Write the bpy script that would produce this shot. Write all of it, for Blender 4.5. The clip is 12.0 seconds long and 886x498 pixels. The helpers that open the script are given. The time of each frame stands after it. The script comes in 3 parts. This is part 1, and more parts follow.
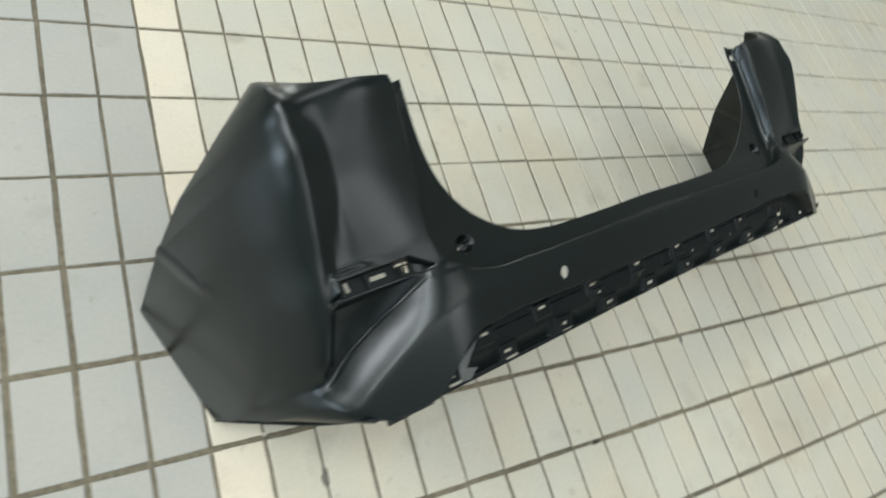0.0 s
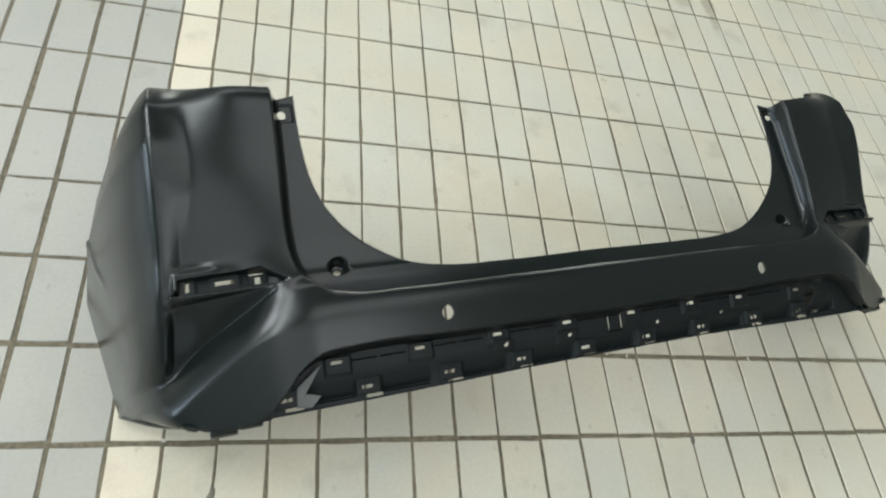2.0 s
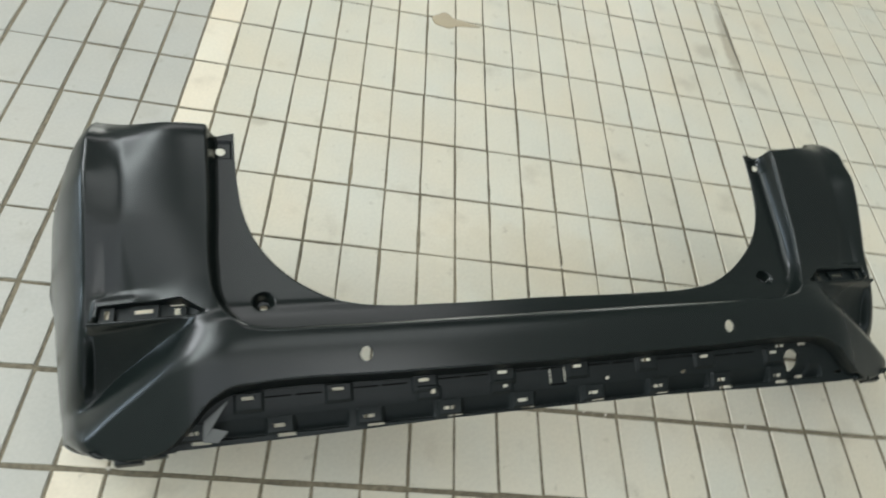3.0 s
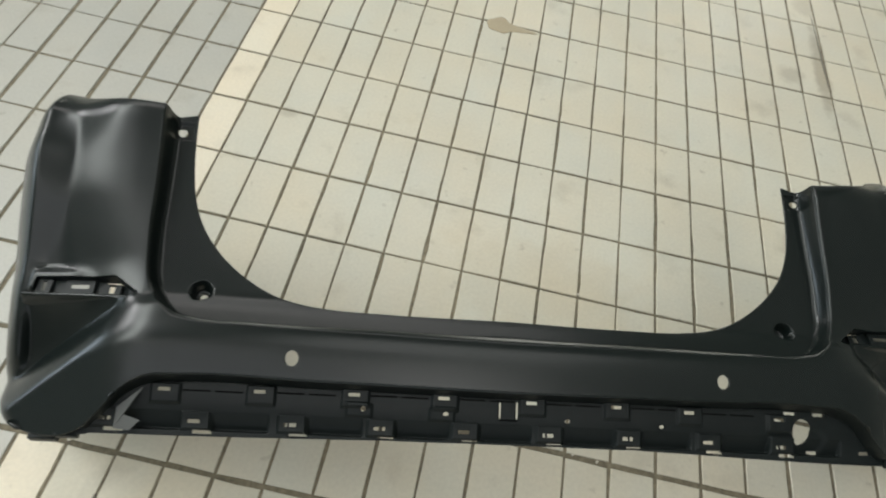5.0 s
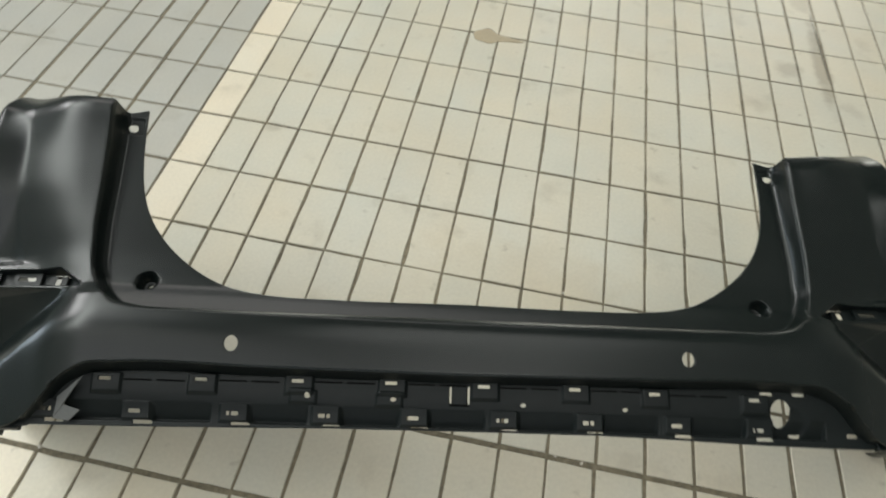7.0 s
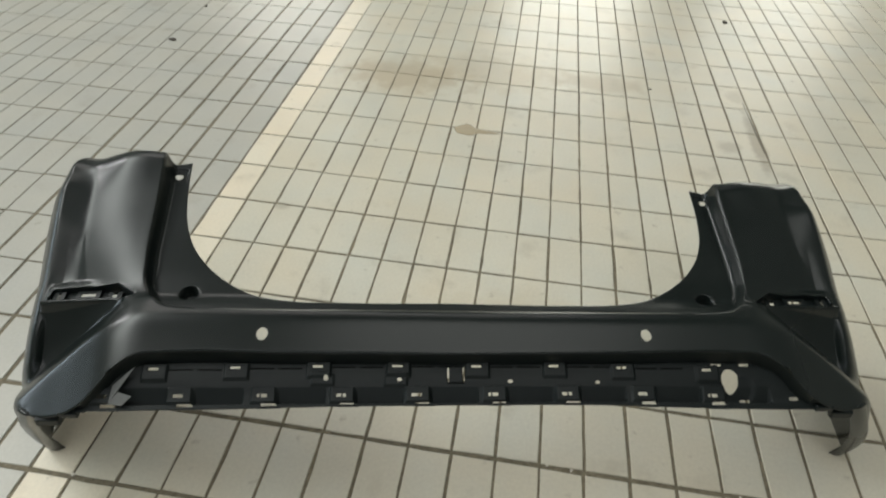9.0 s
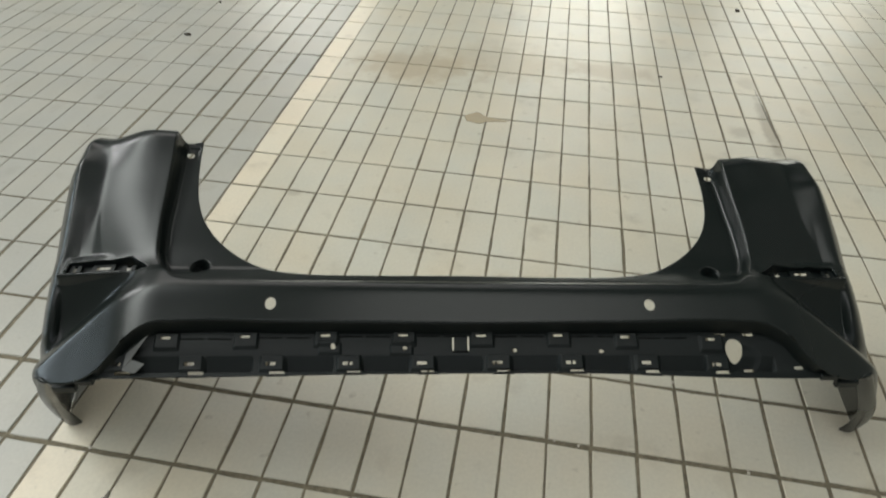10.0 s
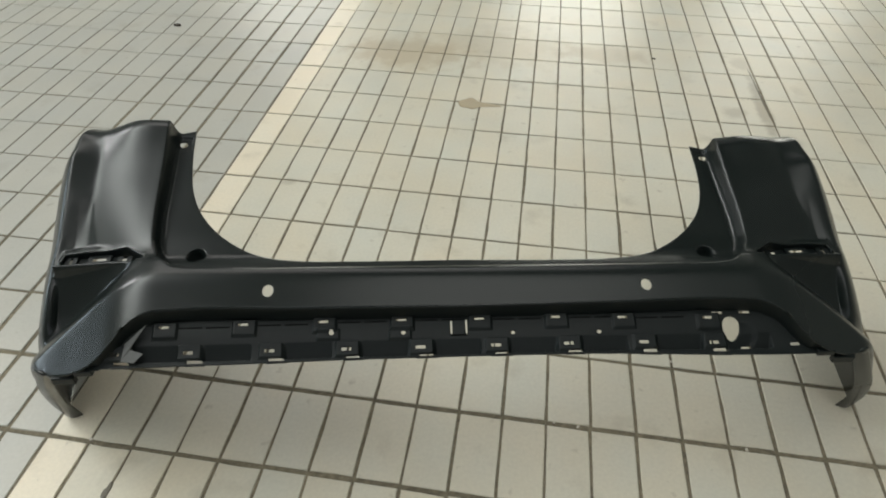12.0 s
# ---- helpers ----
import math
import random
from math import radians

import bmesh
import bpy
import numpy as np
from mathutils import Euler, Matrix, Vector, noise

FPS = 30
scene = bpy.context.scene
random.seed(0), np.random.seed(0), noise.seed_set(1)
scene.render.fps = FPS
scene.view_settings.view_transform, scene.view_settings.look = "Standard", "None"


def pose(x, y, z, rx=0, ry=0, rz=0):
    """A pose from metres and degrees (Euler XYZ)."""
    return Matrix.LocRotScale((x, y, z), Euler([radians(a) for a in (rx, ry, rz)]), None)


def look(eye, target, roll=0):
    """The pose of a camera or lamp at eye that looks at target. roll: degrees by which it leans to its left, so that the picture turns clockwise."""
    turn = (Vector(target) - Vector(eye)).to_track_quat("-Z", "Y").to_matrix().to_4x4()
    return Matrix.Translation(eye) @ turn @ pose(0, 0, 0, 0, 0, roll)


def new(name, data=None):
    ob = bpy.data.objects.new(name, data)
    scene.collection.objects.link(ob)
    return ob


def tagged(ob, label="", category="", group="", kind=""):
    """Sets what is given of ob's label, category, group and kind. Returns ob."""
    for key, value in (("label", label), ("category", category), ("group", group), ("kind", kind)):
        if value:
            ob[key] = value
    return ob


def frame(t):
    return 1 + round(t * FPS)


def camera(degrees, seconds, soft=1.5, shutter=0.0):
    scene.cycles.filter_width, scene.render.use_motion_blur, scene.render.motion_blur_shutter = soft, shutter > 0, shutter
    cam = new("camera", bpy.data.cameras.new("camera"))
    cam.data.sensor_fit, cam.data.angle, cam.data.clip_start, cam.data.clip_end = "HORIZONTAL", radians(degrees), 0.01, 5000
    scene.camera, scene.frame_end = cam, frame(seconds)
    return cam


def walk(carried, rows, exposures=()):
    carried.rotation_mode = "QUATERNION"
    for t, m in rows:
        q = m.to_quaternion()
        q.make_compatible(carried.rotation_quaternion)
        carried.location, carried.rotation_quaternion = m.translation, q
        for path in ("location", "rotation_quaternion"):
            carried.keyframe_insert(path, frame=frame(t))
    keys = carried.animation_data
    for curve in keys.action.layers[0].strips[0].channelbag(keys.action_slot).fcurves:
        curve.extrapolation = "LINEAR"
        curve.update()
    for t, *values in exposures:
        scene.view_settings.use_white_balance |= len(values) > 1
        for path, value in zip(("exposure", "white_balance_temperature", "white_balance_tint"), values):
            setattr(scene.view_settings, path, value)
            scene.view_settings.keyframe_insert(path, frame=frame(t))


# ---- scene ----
cam = camera(69.4, 12.0, soft=1.9, shutter=0.85)
PATH = [
    (0, (-0.197, -0.173, 1.297), (0.815, 0.472, -0.303), 45.0),
    (0.5, (-0.076, -0.207, 1.328), (0.867, 0.536, -0.272), 42.9),
    (1, (0.025, -0.231, 1.342), (0.847, 0.573, -0.294), 39.3),
    (1.5, (0.163, -0.286, 1.36), (0.833, 0.619, -0.293), 34.7),
    (2, (0.278, -0.321, 1.371), (0.8, 0.653, -0.296), 27.7),
    (2.5, (0.404, -0.315, 1.389), (0.8, 0.732, -0.268), 22.5),
    (3, (0.509, -0.33, 1.398), (0.811, 0.784, -0.236), 19.3),
    (3.2, (0.552, -0.349, 1.396), (0.825, 0.798, -0.219), 18.9),
    (4.8, (0.74, -0.28, 1.378), (0.764, 0.878, -0.252), 13.6),
    (5, (0.747, -0.259, 1.359), (0.742, 0.854, -0.303), 12.7),
    (5.5, (0.798, -0.217, 1.329), (0.785, 0.889, -0.337), 12.9),
    (6, (0.851, -0.213, 1.313), (0.761, 0.88, -0.359), 8.8),
    (6.5, (0.893, -0.241, 1.302), (0.752, 0.905, -0.331), 6.7),
    (7, (0.904, -0.29, 1.298), (0.762, 0.898, -0.305), 5.3),
    (7.2, (0.899, -0.325, 1.298), (0.781, 0.904, -0.276), 5.2),
    (8.8, (0.939, -0.574, 1.314), (0.778, 0.882, -0.048), 3.0),
    (9, (0.949, -0.58, 1.313), (0.774, 0.902, -0.019), 2.9),
    (9.5, (0.974, -0.603, 1.303), (0.776, 0.903, 0.003), 2.5),
    (10, (0.978, -0.625, 1.285), (0.753, 0.851, -0.045), 1.3),
    (10.5, (0.976, -0.628, 1.273), (0.777, 0.837, -0.073), 1.6),
    (11, (0.979, -0.626, 1.272), (0.777, 0.836, -0.078), 1.0),
    (11.5, (0.979, -0.626, 1.275), (0.767, 0.831, -0.078), 0.6),
    (12, (0.979, -0.631, 1.278), (0.769, 0.825, -0.078), 0.4),
]
walk(cam, [(t, look(eye, target, roll)) for t, eye, target, roll in PATH], [(0, 0.04, 6330, 11), (2, 0.05, 6370, 11), (3.2, 0.02, 6420, 11), (5, -0.14, 6690, 12), (5.5, -0.15, 6740, 12), (7.2, -0.16, 6740, 12), (9, -0.31, 6740, 12), (10.2, -0.38, 6740, 12), (12, -0.32, 6740, 12)])

# ---- world and light ----
world = bpy.data.worlds.new("world")
scene.world = world
world.use_nodes = True
sky = world.node_tree.nodes.new("ShaderNodeTexSky")
sky.sky_type, sky.sun_disc, sky.sun_elevation, sky.sun_rotation = "NISHITA", False, radians(45), radians(250)
back = world.node_tree.nodes["Background"]
back.inputs["Strength"].default_value = 0.08
world.node_tree.links.new(sky.outputs["Color"], back.inputs["Color"])


def area(name, eye, target, wide, high, watts, colour=(1, 1, 1)):
    lamp = bpy.data.lights.new(name, "AREA")
    lamp.shape, lamp.size, lamp.size_y, lamp.energy, lamp.color = "RECTANGLE", wide, high, watts, colour
    ob = new(name, lamp)
    ob.matrix_world = look(eye, target)
    return ob


# unseen daylight of an assumed hall, placed to fit the reflections on skin and floor
area("roof_light_glow", (-11.2, 0.8, 14.74), (-11.2, 0.8, 0), 5.0, 13.0, 1900, (0.92, 1.0, 0.98))
area("high_daylight_west", (-14.75, 5.3, 11.0), (0, 0.4, 0.4), 4.2, 3.2, 740, (0.96, 0.99, 1.0))
area("daylight_west", (-14.75, -0.6, 3.5), (0, -0.4, 0.6), 6.0, 3.0, 400, (0.74, 0.90, 1.0))
# two dim fills added overhead to lighten what the skin reflects from above
area("overhead_fill", (-6.45, -0.8, 14.74), (-6.45, -0.8, 0), 2.4, 11.0, 125, (0.93, 0.98, 1.0))
area("overhead_fill", (3.0, -0.8, 14.74), (3.0, -0.8, 0), 7.3, 8.0, 330, (0.95, 1.0, 0.98))
area("high_daylight_north", (-2.2, 8.9, 10.9), (0, 0.4, 0.4), 12.4, 3.0, 350, (1.0, 0.99, 0.95))
for x, watts in ((-2.7, 74), (1.5, 86), (4.4, 62)):
    area("daylight_north", (x, 8.9, 1.9), (x, 0, 0.9), 1.7, 2.6, watts, (0.98, 1.0, 0.90))
# south fills added to lighten the wing face and the floor in front
area("high_south_fill", (-2.3, -7.1, 10.5), (-0.4, 0.4, 0.4), 8.4, 5.8, 190, (0.98, 1.0, 0.97))
area("high_south_fill", (4.2, -7.1, 10.9), (0.8, 0.4, 0.4), 3.2, 5.0, 170, (0.98, 1.0, 0.97))
area("south_fill", (2.6, -7.1, 2.2), (1.6, 1.0, 0.4), 5.6, 3.2, 30, (0.99, 0.99, 0.92))
scene.view_settings.exposure = 0.0


# ---- materials ----
def material(name, colour, rough=0.5, metal=0.0, vary=0.15, scale=30.0, bump=0.0, bump_scale=400.0, spread=0.0, specular=0.5):
    """A surface with large soft patches, fine grain and a little relief. spread: how far single pieces differ."""
    m = bpy.data.materials.new(name)
    m.use_nodes = True
    n, l = m.node_tree.nodes, m.node_tree.links
    b = n["Principled BSDF"]
    geo = n.new("ShaderNodeNewGeometry")
    soft = n.new("ShaderNodeTexNoise")
    soft.inputs["Scale"].default_value, soft.inputs["Detail"].default_value = scale / 8, 4
    fine = n.new("ShaderNodeTexNoise")
    fine.inputs["Scale"].default_value, fine.inputs["Detail"].default_value = scale * 4, 3
    for t in (soft, fine):
        l.new(geo.outputs["Position"], t.inputs["Vector"])
    add = n.new("ShaderNodeMath")
    add.operation = "ADD"
    l.new(soft.outputs["Fac"], add.inputs[0])
    l.new(fine.outputs["Fac"], add.inputs[1])
    total = add.outputs[0]
    if spread:
        info = n.new("ShaderNodeObjectInfo")
        mad = n.new("ShaderNodeMath")
        mad.operation = "MULTIPLY_ADD"
        mad.inputs[1].default_value = spread
        l.new(info.outputs["Random"], mad.inputs[0])
        l.new(total, mad.inputs[2])
        total = mad.outputs[0]
    ramp = n.new("ShaderNodeMapRange")
    ramp.inputs["From Min"].default_value, ramp.inputs["From Max"].default_value = 0.6, 1.4 + spread
    ramp.inputs["To Min"].default_value, ramp.inputs["To Max"].default_value = 1 - vary, 1 + vary
    l.new(total, ramp.inputs["Value"])
    mix = n.new("ShaderNodeVectorMath")
    mix.operation = "SCALE"
    mix.inputs[0].default_value = colour
    l.new(ramp.outputs["Result"], mix.inputs["Scale"])
    l.new(mix.outputs["Vector"], b.inputs["Base Color"])
    rr = n.new("ShaderNodeMapRange")
    rr.inputs["From Min"].default_value, rr.inputs["From Max"].default_value = 0.3, 0.7
    rr.inputs["To Min"].default_value, rr.inputs["To Max"].default_value = rough * 0.88, min(1, rough * 1.12)
    l.new(soft.outputs["Fac"], rr.inputs["Value"])
    l.new(rr.outputs["Result"], b.inputs["Roughness"])
    b.inputs["Metallic"].default_value = metal
    b.inputs["Specular IOR Level"].default_value = specular
    if bump:
        grain = n.new("ShaderNodeTexNoise")
        grain.inputs["Scale"].default_value = bump_scale
        l.new(geo.outputs["Position"], grain.inputs["Vector"])
        bp = n.new("ShaderNodeBump")
        bp.inputs["Strength"].default_value, bp.inputs["Distance"].default_value = bump, 0.001
        l.new(grain.outputs["Fac"], bp.inputs["Height"])
        l.new(bp.outputs["Normal"], b.inputs["Normal"])
    return m


def floor_material(name, pale, warm, stained, islands):
    """Worn matt-glazed tile. Each tile lies somewhere between two shades; brown water stains lie across them at fixed places."""
    m = material(name, (1, 1, 1), 0.33, 0, 0.07, 30, 0.12, 60)
    n, l = m.node_tree.nodes, m.node_tree.links
    b = n["Principled BSDF"]
    grain = b.inputs["Base Color"].links[0].from_socket
    geo = n.new("ShaderNodeNewGeometry")
    if islands:
        chance = geo.outputs["Random Per Island"]
    else:
        chance = n.new("ShaderNodeObjectInfo").outputs["Random"]
    cloud = n.new("ShaderNodeTexNoise")
    cloud.inputs["Scale"].default_value, cloud.inputs["Detail"].default_value = 4.5, 5
    l.new(geo.outputs["Position"], cloud.inputs["Vector"])
    blend = n.new("ShaderNodeMath")
    blend.operation = "MULTIPLY_ADD"
    blend.inputs[1].default_value = 1.9
    l.new(cloud.outputs["Fac"], blend.inputs[0])
    half = n.new("ShaderNodeMath")
    half.operation = "MULTIPLY_ADD"
    half.inputs[1].default_value, half.inputs[2].default_value = 0.38, -0.64
    l.new(chance, half.inputs[0])
    l.new(half.outputs[0], blend.inputs[2])
    blend.use_clamp = True
    shade = n.new("ShaderNodeMix")
    shade.data_type = "RGBA"
    shade.inputs["A"].default_value, shade.inputs["B"].default_value = (*pale, 1), (*warm, 1)
    l.new(blend.outputs[0], shade.inputs["Factor"])
    paint = shade.outputs["Result"]
    rag = n.new("ShaderNodeTexNoise")
    rag.inputs["Scale"].default_value, rag.inputs["Detail"].default_value = 14, 6
    l.new(geo.outputs["Position"], rag.inputs["Vector"])
    for x, y, rx, ry, tint, much in stained:
        off = n.new("ShaderNodeVectorMath")
        off.operation = "SUBTRACT"
        off.inputs[1].default_value = (x, y, 0)
        l.new(geo.outputs["Position"], off.inputs[0])
        sc = n.new("ShaderNodeVectorMath")
        sc.operation = "MULTIPLY"
        sc.inputs[1].default_value = (1 / rx, 1 / ry, 0)
        l.new(off.outputs[0], sc.inputs[0])
        far = n.new("ShaderNodeVectorMath")
        far.operation = "LENGTH"
        l.new(sc.outputs[0], far.inputs[0])
        edge = n.new("ShaderNodeMath")
        edge.operation = "MULTIPLY_ADD"
        edge.inputs[1].default_value = 1.6
        l.new(rag.outputs["Fac"], edge.inputs[0])
        l.new(far.outputs["Value"], edge.inputs[2])
        mask = n.new("ShaderNodeMapRange")
        mask.interpolation_type = "SMOOTHSTEP"
        mask.inputs["From Min"].default_value, mask.inputs["From Max"].default_value = 1.25, 2.0
        mask.inputs["To Min"].default_value, mask.inputs["To Max"].default_value = much, 0
        l.new(edge.outputs[0], mask.inputs["Value"])
        mix = n.new("ShaderNodeMix")
        mix.data_type = "RGBA"
        mix.inputs["B"].default_value = (*tint, 1)
        l.new(mask.outputs["Result"], mix.inputs["Factor"])
        l.new(paint, mix.inputs["A"])
        paint = mix.outputs["Result"]
    # small brown specks and smears, here and there
    for scale, low, high, much in ((26, 0.66, 0.76, 0.35), (7, 0.60, 0.78, 0.30)):
        fleck = n.new("ShaderNodeTexNoise")
        fleck.inputs["Scale"].default_value, fleck.inputs["Detail"].default_value = scale, 5
        l.new(geo.outputs["Position"], fleck.inputs["Vector"])
        spot = n.new("ShaderNodeMapRange")
        spot.inputs["From Min"].default_value, spot.inputs["From Max"].default_value = low, high
        spot.inputs["To Min"].default_value, spot.inputs["To Max"].default_value = 0, much
        l.new(fleck.outputs["Fac"], spot.inputs["Value"])
        mix = n.new("ShaderNodeMix")
        mix.data_type = "RGBA"
        mix.inputs["B"].default_value = (*DIRT, 1)
        l.new(spot.outputs["Result"], mix.inputs["Factor"])
        l.new(paint, mix.inputs["A"])
        paint = mix.outputs["Result"]
    worn = n.new("ShaderNodeMix")
    worn.data_type, worn.blend_type = "RGBA", "MULTIPLY"
    worn.inputs["Factor"].default_value = 1
    l.new(paint, worn.inputs["A"])
    l.new(grain, worn.inputs["B"])
    l.new(worn.outputs["Result"], b.inputs["Base Color"])
    return m


DIRT = (0.22, 0.18, 0.12)
STAINS = [
    (0.43, 1.98, 0.30, 0.16, (0.42, 0.34, 0.22), 0.55),
    (1.28, 2.10, 0.22, 0.10, (0.40, 0.33, 0.22), 0.45),
    (1.89, 1.74, 0.03, 0.24, DIRT, 0.5),
    (1.88, 2.10, 0.05, 0.07, DIRT, 0.22),
    (1.77, 1.68, 0.05, 0.05, DIRT, 0.35),
    (0.82, 2.10, 0.36, 0.20, (0.44, 0.37, 0.25), 0.36),
    (1.00, 0.60, 0.30, 0.16, (0.50, 0.43, 0.30), 0.3),
    (0.22, 0.99, 0.03, 0.02, DIRT, 0.3),
    (1.60, -0.30, 0.30, 0.14, (0.45, 0.38, 0.27), 0.35),
    (0.85, -0.42, 0.18, 0.12, (0.48, 0.41, 0.30), 0.35),
]
# GREY is a greyer tile, also darkened to tone down the light there
GREY, BEIGE, CREAM = ((0.438, 0.435, 0.392), (0.475, 0.456, 0.392)), ((0.582, 0.570, 0.481), (0.629, 0.572, 0.443)), ((0.735, 0.68, 0.548), (0.770, 0.675, 0.515))
PAINTS = {}
for shade, pair in (("grey", GREY), ("beige", BEIGE), ("cream", CREAM)):
    for islands in (False, True):
        PAINTS[shade, islands] = floor_material(f"{shade}_tile", *pair, STAINS if shade == "beige" else STAINS[:1], islands)
grout = material("grout", (0.178, 0.154, 0.106), 0.9, 0, 0.62, 22, 0.6, 220)
plastic = material("satin_black_plastic", (0.0056, 0.0092, 0.0082), 0.255, 0, 0.12, 8, 0.006, 500, specular=0.48)
textured = material("grained_black_plastic", (0.0050, 0.0080, 0.0078), 0.42, 0, 0.15, 20, 0.25, 900, specular=0.30)
tape = material("pale_grey_tape", (0.13, 0.135, 0.13), 0.5, 0, 0.1, 60)
wall_paint = material("wall_paint", (0.20, 0.205, 0.197), 0.8, 0, 0.06, 6, 0.1, 80)
ceiling_paint = material("ceiling_paint", (0.26, 0.265, 0.26), 0.85, 0, 0.06, 6, 0.1, 80)
steel = material("painted_steel", (0.5, 0.5, 0.5), 0.5, 0.2, 0.05, 20)
stain_coat = material("dried_spill", (0.39, 0.325, 0.215), 0.45, 0, 0.14, 40)
crumb = material("grit", (0.06, 0.05, 0.04), 0.9, 0, 0.3, 60)
paste = material("old_mortar", (0.17, 0.155, 0.125), 0.9, 0, 0.3, 60, 0.4, 300)
chip_paint = material("mortar_chip", (0.62, 0.58, 0.50), 0.9, 0, 0.1, 60)


# ---- small builders ----
def mesh_of(name, verts, faces, mat, smooth=True):
    me = bpy.data.meshes.new(name)
    me.from_pydata([tuple(v) for v in verts], [], [tuple(int(i) for i in f) for f in faces])
    me.materials.append(mat)
    me.polygons.foreach_set("use_smooth", [smooth] * len(me.polygons))
    me.update()
    return me


def part(name, bm, mat, parent, label="", smooth=False):
    """Links a bmesh as one mesh object under a thing or a part."""
    me = bpy.data.meshes.new(name)
    bm.to_mesh(me)
    bm.free()
    me.materials.append(mat)
    me.polygons.foreach_set("use_smooth", [smooth] * len(me.polygons))
    ob = new(name, me)
    ob.parent = parent
    return tagged(ob, label)


def box(x0, y0, z0, x1, y1, z1, bevel=0.0):
    bm = bmesh.new()
    bmesh.ops.create_cube(bm, size=1)
    bmesh.ops.scale(bm, vec=(x1 - x0, y1 - y0, z1 - z0), verts=bm.verts)
    bmesh.ops.translate(bm, vec=((x0 + x1) / 2, (y0 + y1) / 2, (z0 + z1) / 2), verts=bm.verts)
    if bevel:
        bmesh.ops.bevel(bm, geom=bm.edges, offset=bevel, segments=1, affect="EDGES")
    return bm


def step(a, b, x):
    """Smooth 0 to 1 as x goes from a to b."""
    k = np.clip((x - a) / (b - a), 0, 1)
    return k * k * (3 - 2 * k)


def curve_through(points, count):
    """A smooth curve (Catmull-Rom by arc length) through a few points: count places, evenly spaced."""
    p = np.array(points, float)
    d = np.r_[0, np.cumsum(np.linalg.norm(np.diff(p, axis=0), axis=1))]
    m = np.gradient(p, d, axis=0)
    q = np.linspace(0, d[-1], count)
    i = np.clip(np.searchsorted(d, q, "right") - 1, 0, len(p) - 2)
    h = (d[i + 1] - d[i])[:, None]
    t = ((q - d[i]) / h[:, 0])[:, None]
    return (2 * t**3 - 3 * t**2 + 1) * p[i] + (t**3 - 2 * t**2 + t) * h * m[i] + (3 * t**2 - 2 * t**3) * p[i + 1] + (t**3 - t**2) * h * m[i + 1]


# ---- assumed hall, out of view: walls with openings, ceiling ----
# unseen walls and ceiling, added to bound the light and darken the reflections
def wall(name, boxes):
    bm = bmesh.new()
    for b in boxes:
        piece = box(*b)
        me = bpy.data.meshes.new("piece")
        piece.to_mesh(me)
        piece.free()
        bm.from_mesh(me)
        bpy.data.meshes.remove(me)
    return tagged(part(name, bm, wall_paint, None), "plain unseen wall added to bound the light", "wall", kind="structure")


TOP = 14.8
HIGH = TOP + 0.2
wall("assumed_wall_west", [(-15.0, -7.4, 0, -14.8, 9.2, 1.95), (-15.0, -7.4, 1.95, -14.8, -3.65, TOP), (-15.0, 2.45, 1.95, -14.8, 9.2, 9.3), (-15.0, 2.45, 12.7, -14.8, 9.2, TOP), (-15.0, 2.45, 9.3, -14.8, 3.1, 12.7), (-15.0, 7.5, 9.3, -14.8, 9.2, 12.7), (-15.0, -3.65, 5.05, -14.8, 2.45, TOP)])
north = [(-14.8, 9.0, 0, 7.2, 9.2, 0.6), (-14.8, 9.0, 3.2, 7.2, 9.2, 9.3), (-14.8, 9.0, 12.5, 7.2, 9.2, TOP), (-14.8, 9.0, 9.3, -8.7, 9.2, 12.5), (4.2, 9.0, 9.3, 7.2, 9.2, 12.5)]
north += [(x0, 9.0, 0.6, x1, 9.2, 3.2) for x0, x1 in ((-14.8, -3.55), (-1.85, 0.65), (2.35, 3.55), (5.25, 7.2))]
wall("assumed_wall_north", north)
wall("assumed_wall_east", [(7.0, -7.4, 0, 7.2, 9.0, TOP)])
wall("assumed_wall_south", [(-14.8, -7.4, 0, -6.6, -7.2, TOP), (6.2, -7.4, 0, 7.0, -7.2, TOP), (2.0, -7.4, 7.3, 2.4, -7.2, 13.7), (-6.6, -7.4, 0, -0.2, -7.2, 7.3), (5.4, -7.4, 0, 6.2, -7.2, 7.3), (-0.2, -7.4, 0, 5.4, -7.2, 0.6), (-0.2, -7.4, 3.8, 5.4, -7.2, 7.3), (-6.6, -7.4, 13.7, 6.2, -7.2, TOP)])
roof = wall("ceiling", [(-15.0, -7.4, TOP, -13.75, 9.2, HIGH), (-5.2, -7.4, TOP, -0.7, 9.2, HIGH), (6.7, -7.4, TOP, 7.2, 9.2, HIGH), (-0.7, -7.4, TOP, 6.7, -4.85, HIGH), (-0.7, 3.25, TOP, 6.7, 9.2, HIGH), (-13.75, -7.4, TOP, -5.2, -6.35, HIGH), (-13.75, 7.35, TOP, -5.2, 9.2, HIGH), (-8.65, -6.35, TOP, -7.7, 7.35, HIGH), (-7.7, 4.75, TOP, -5.2, 7.35, HIGH)])
tagged(roof, "unseen ceiling added with three openings for light", "ceiling")
roof.data.materials[0] = ceiling_paint
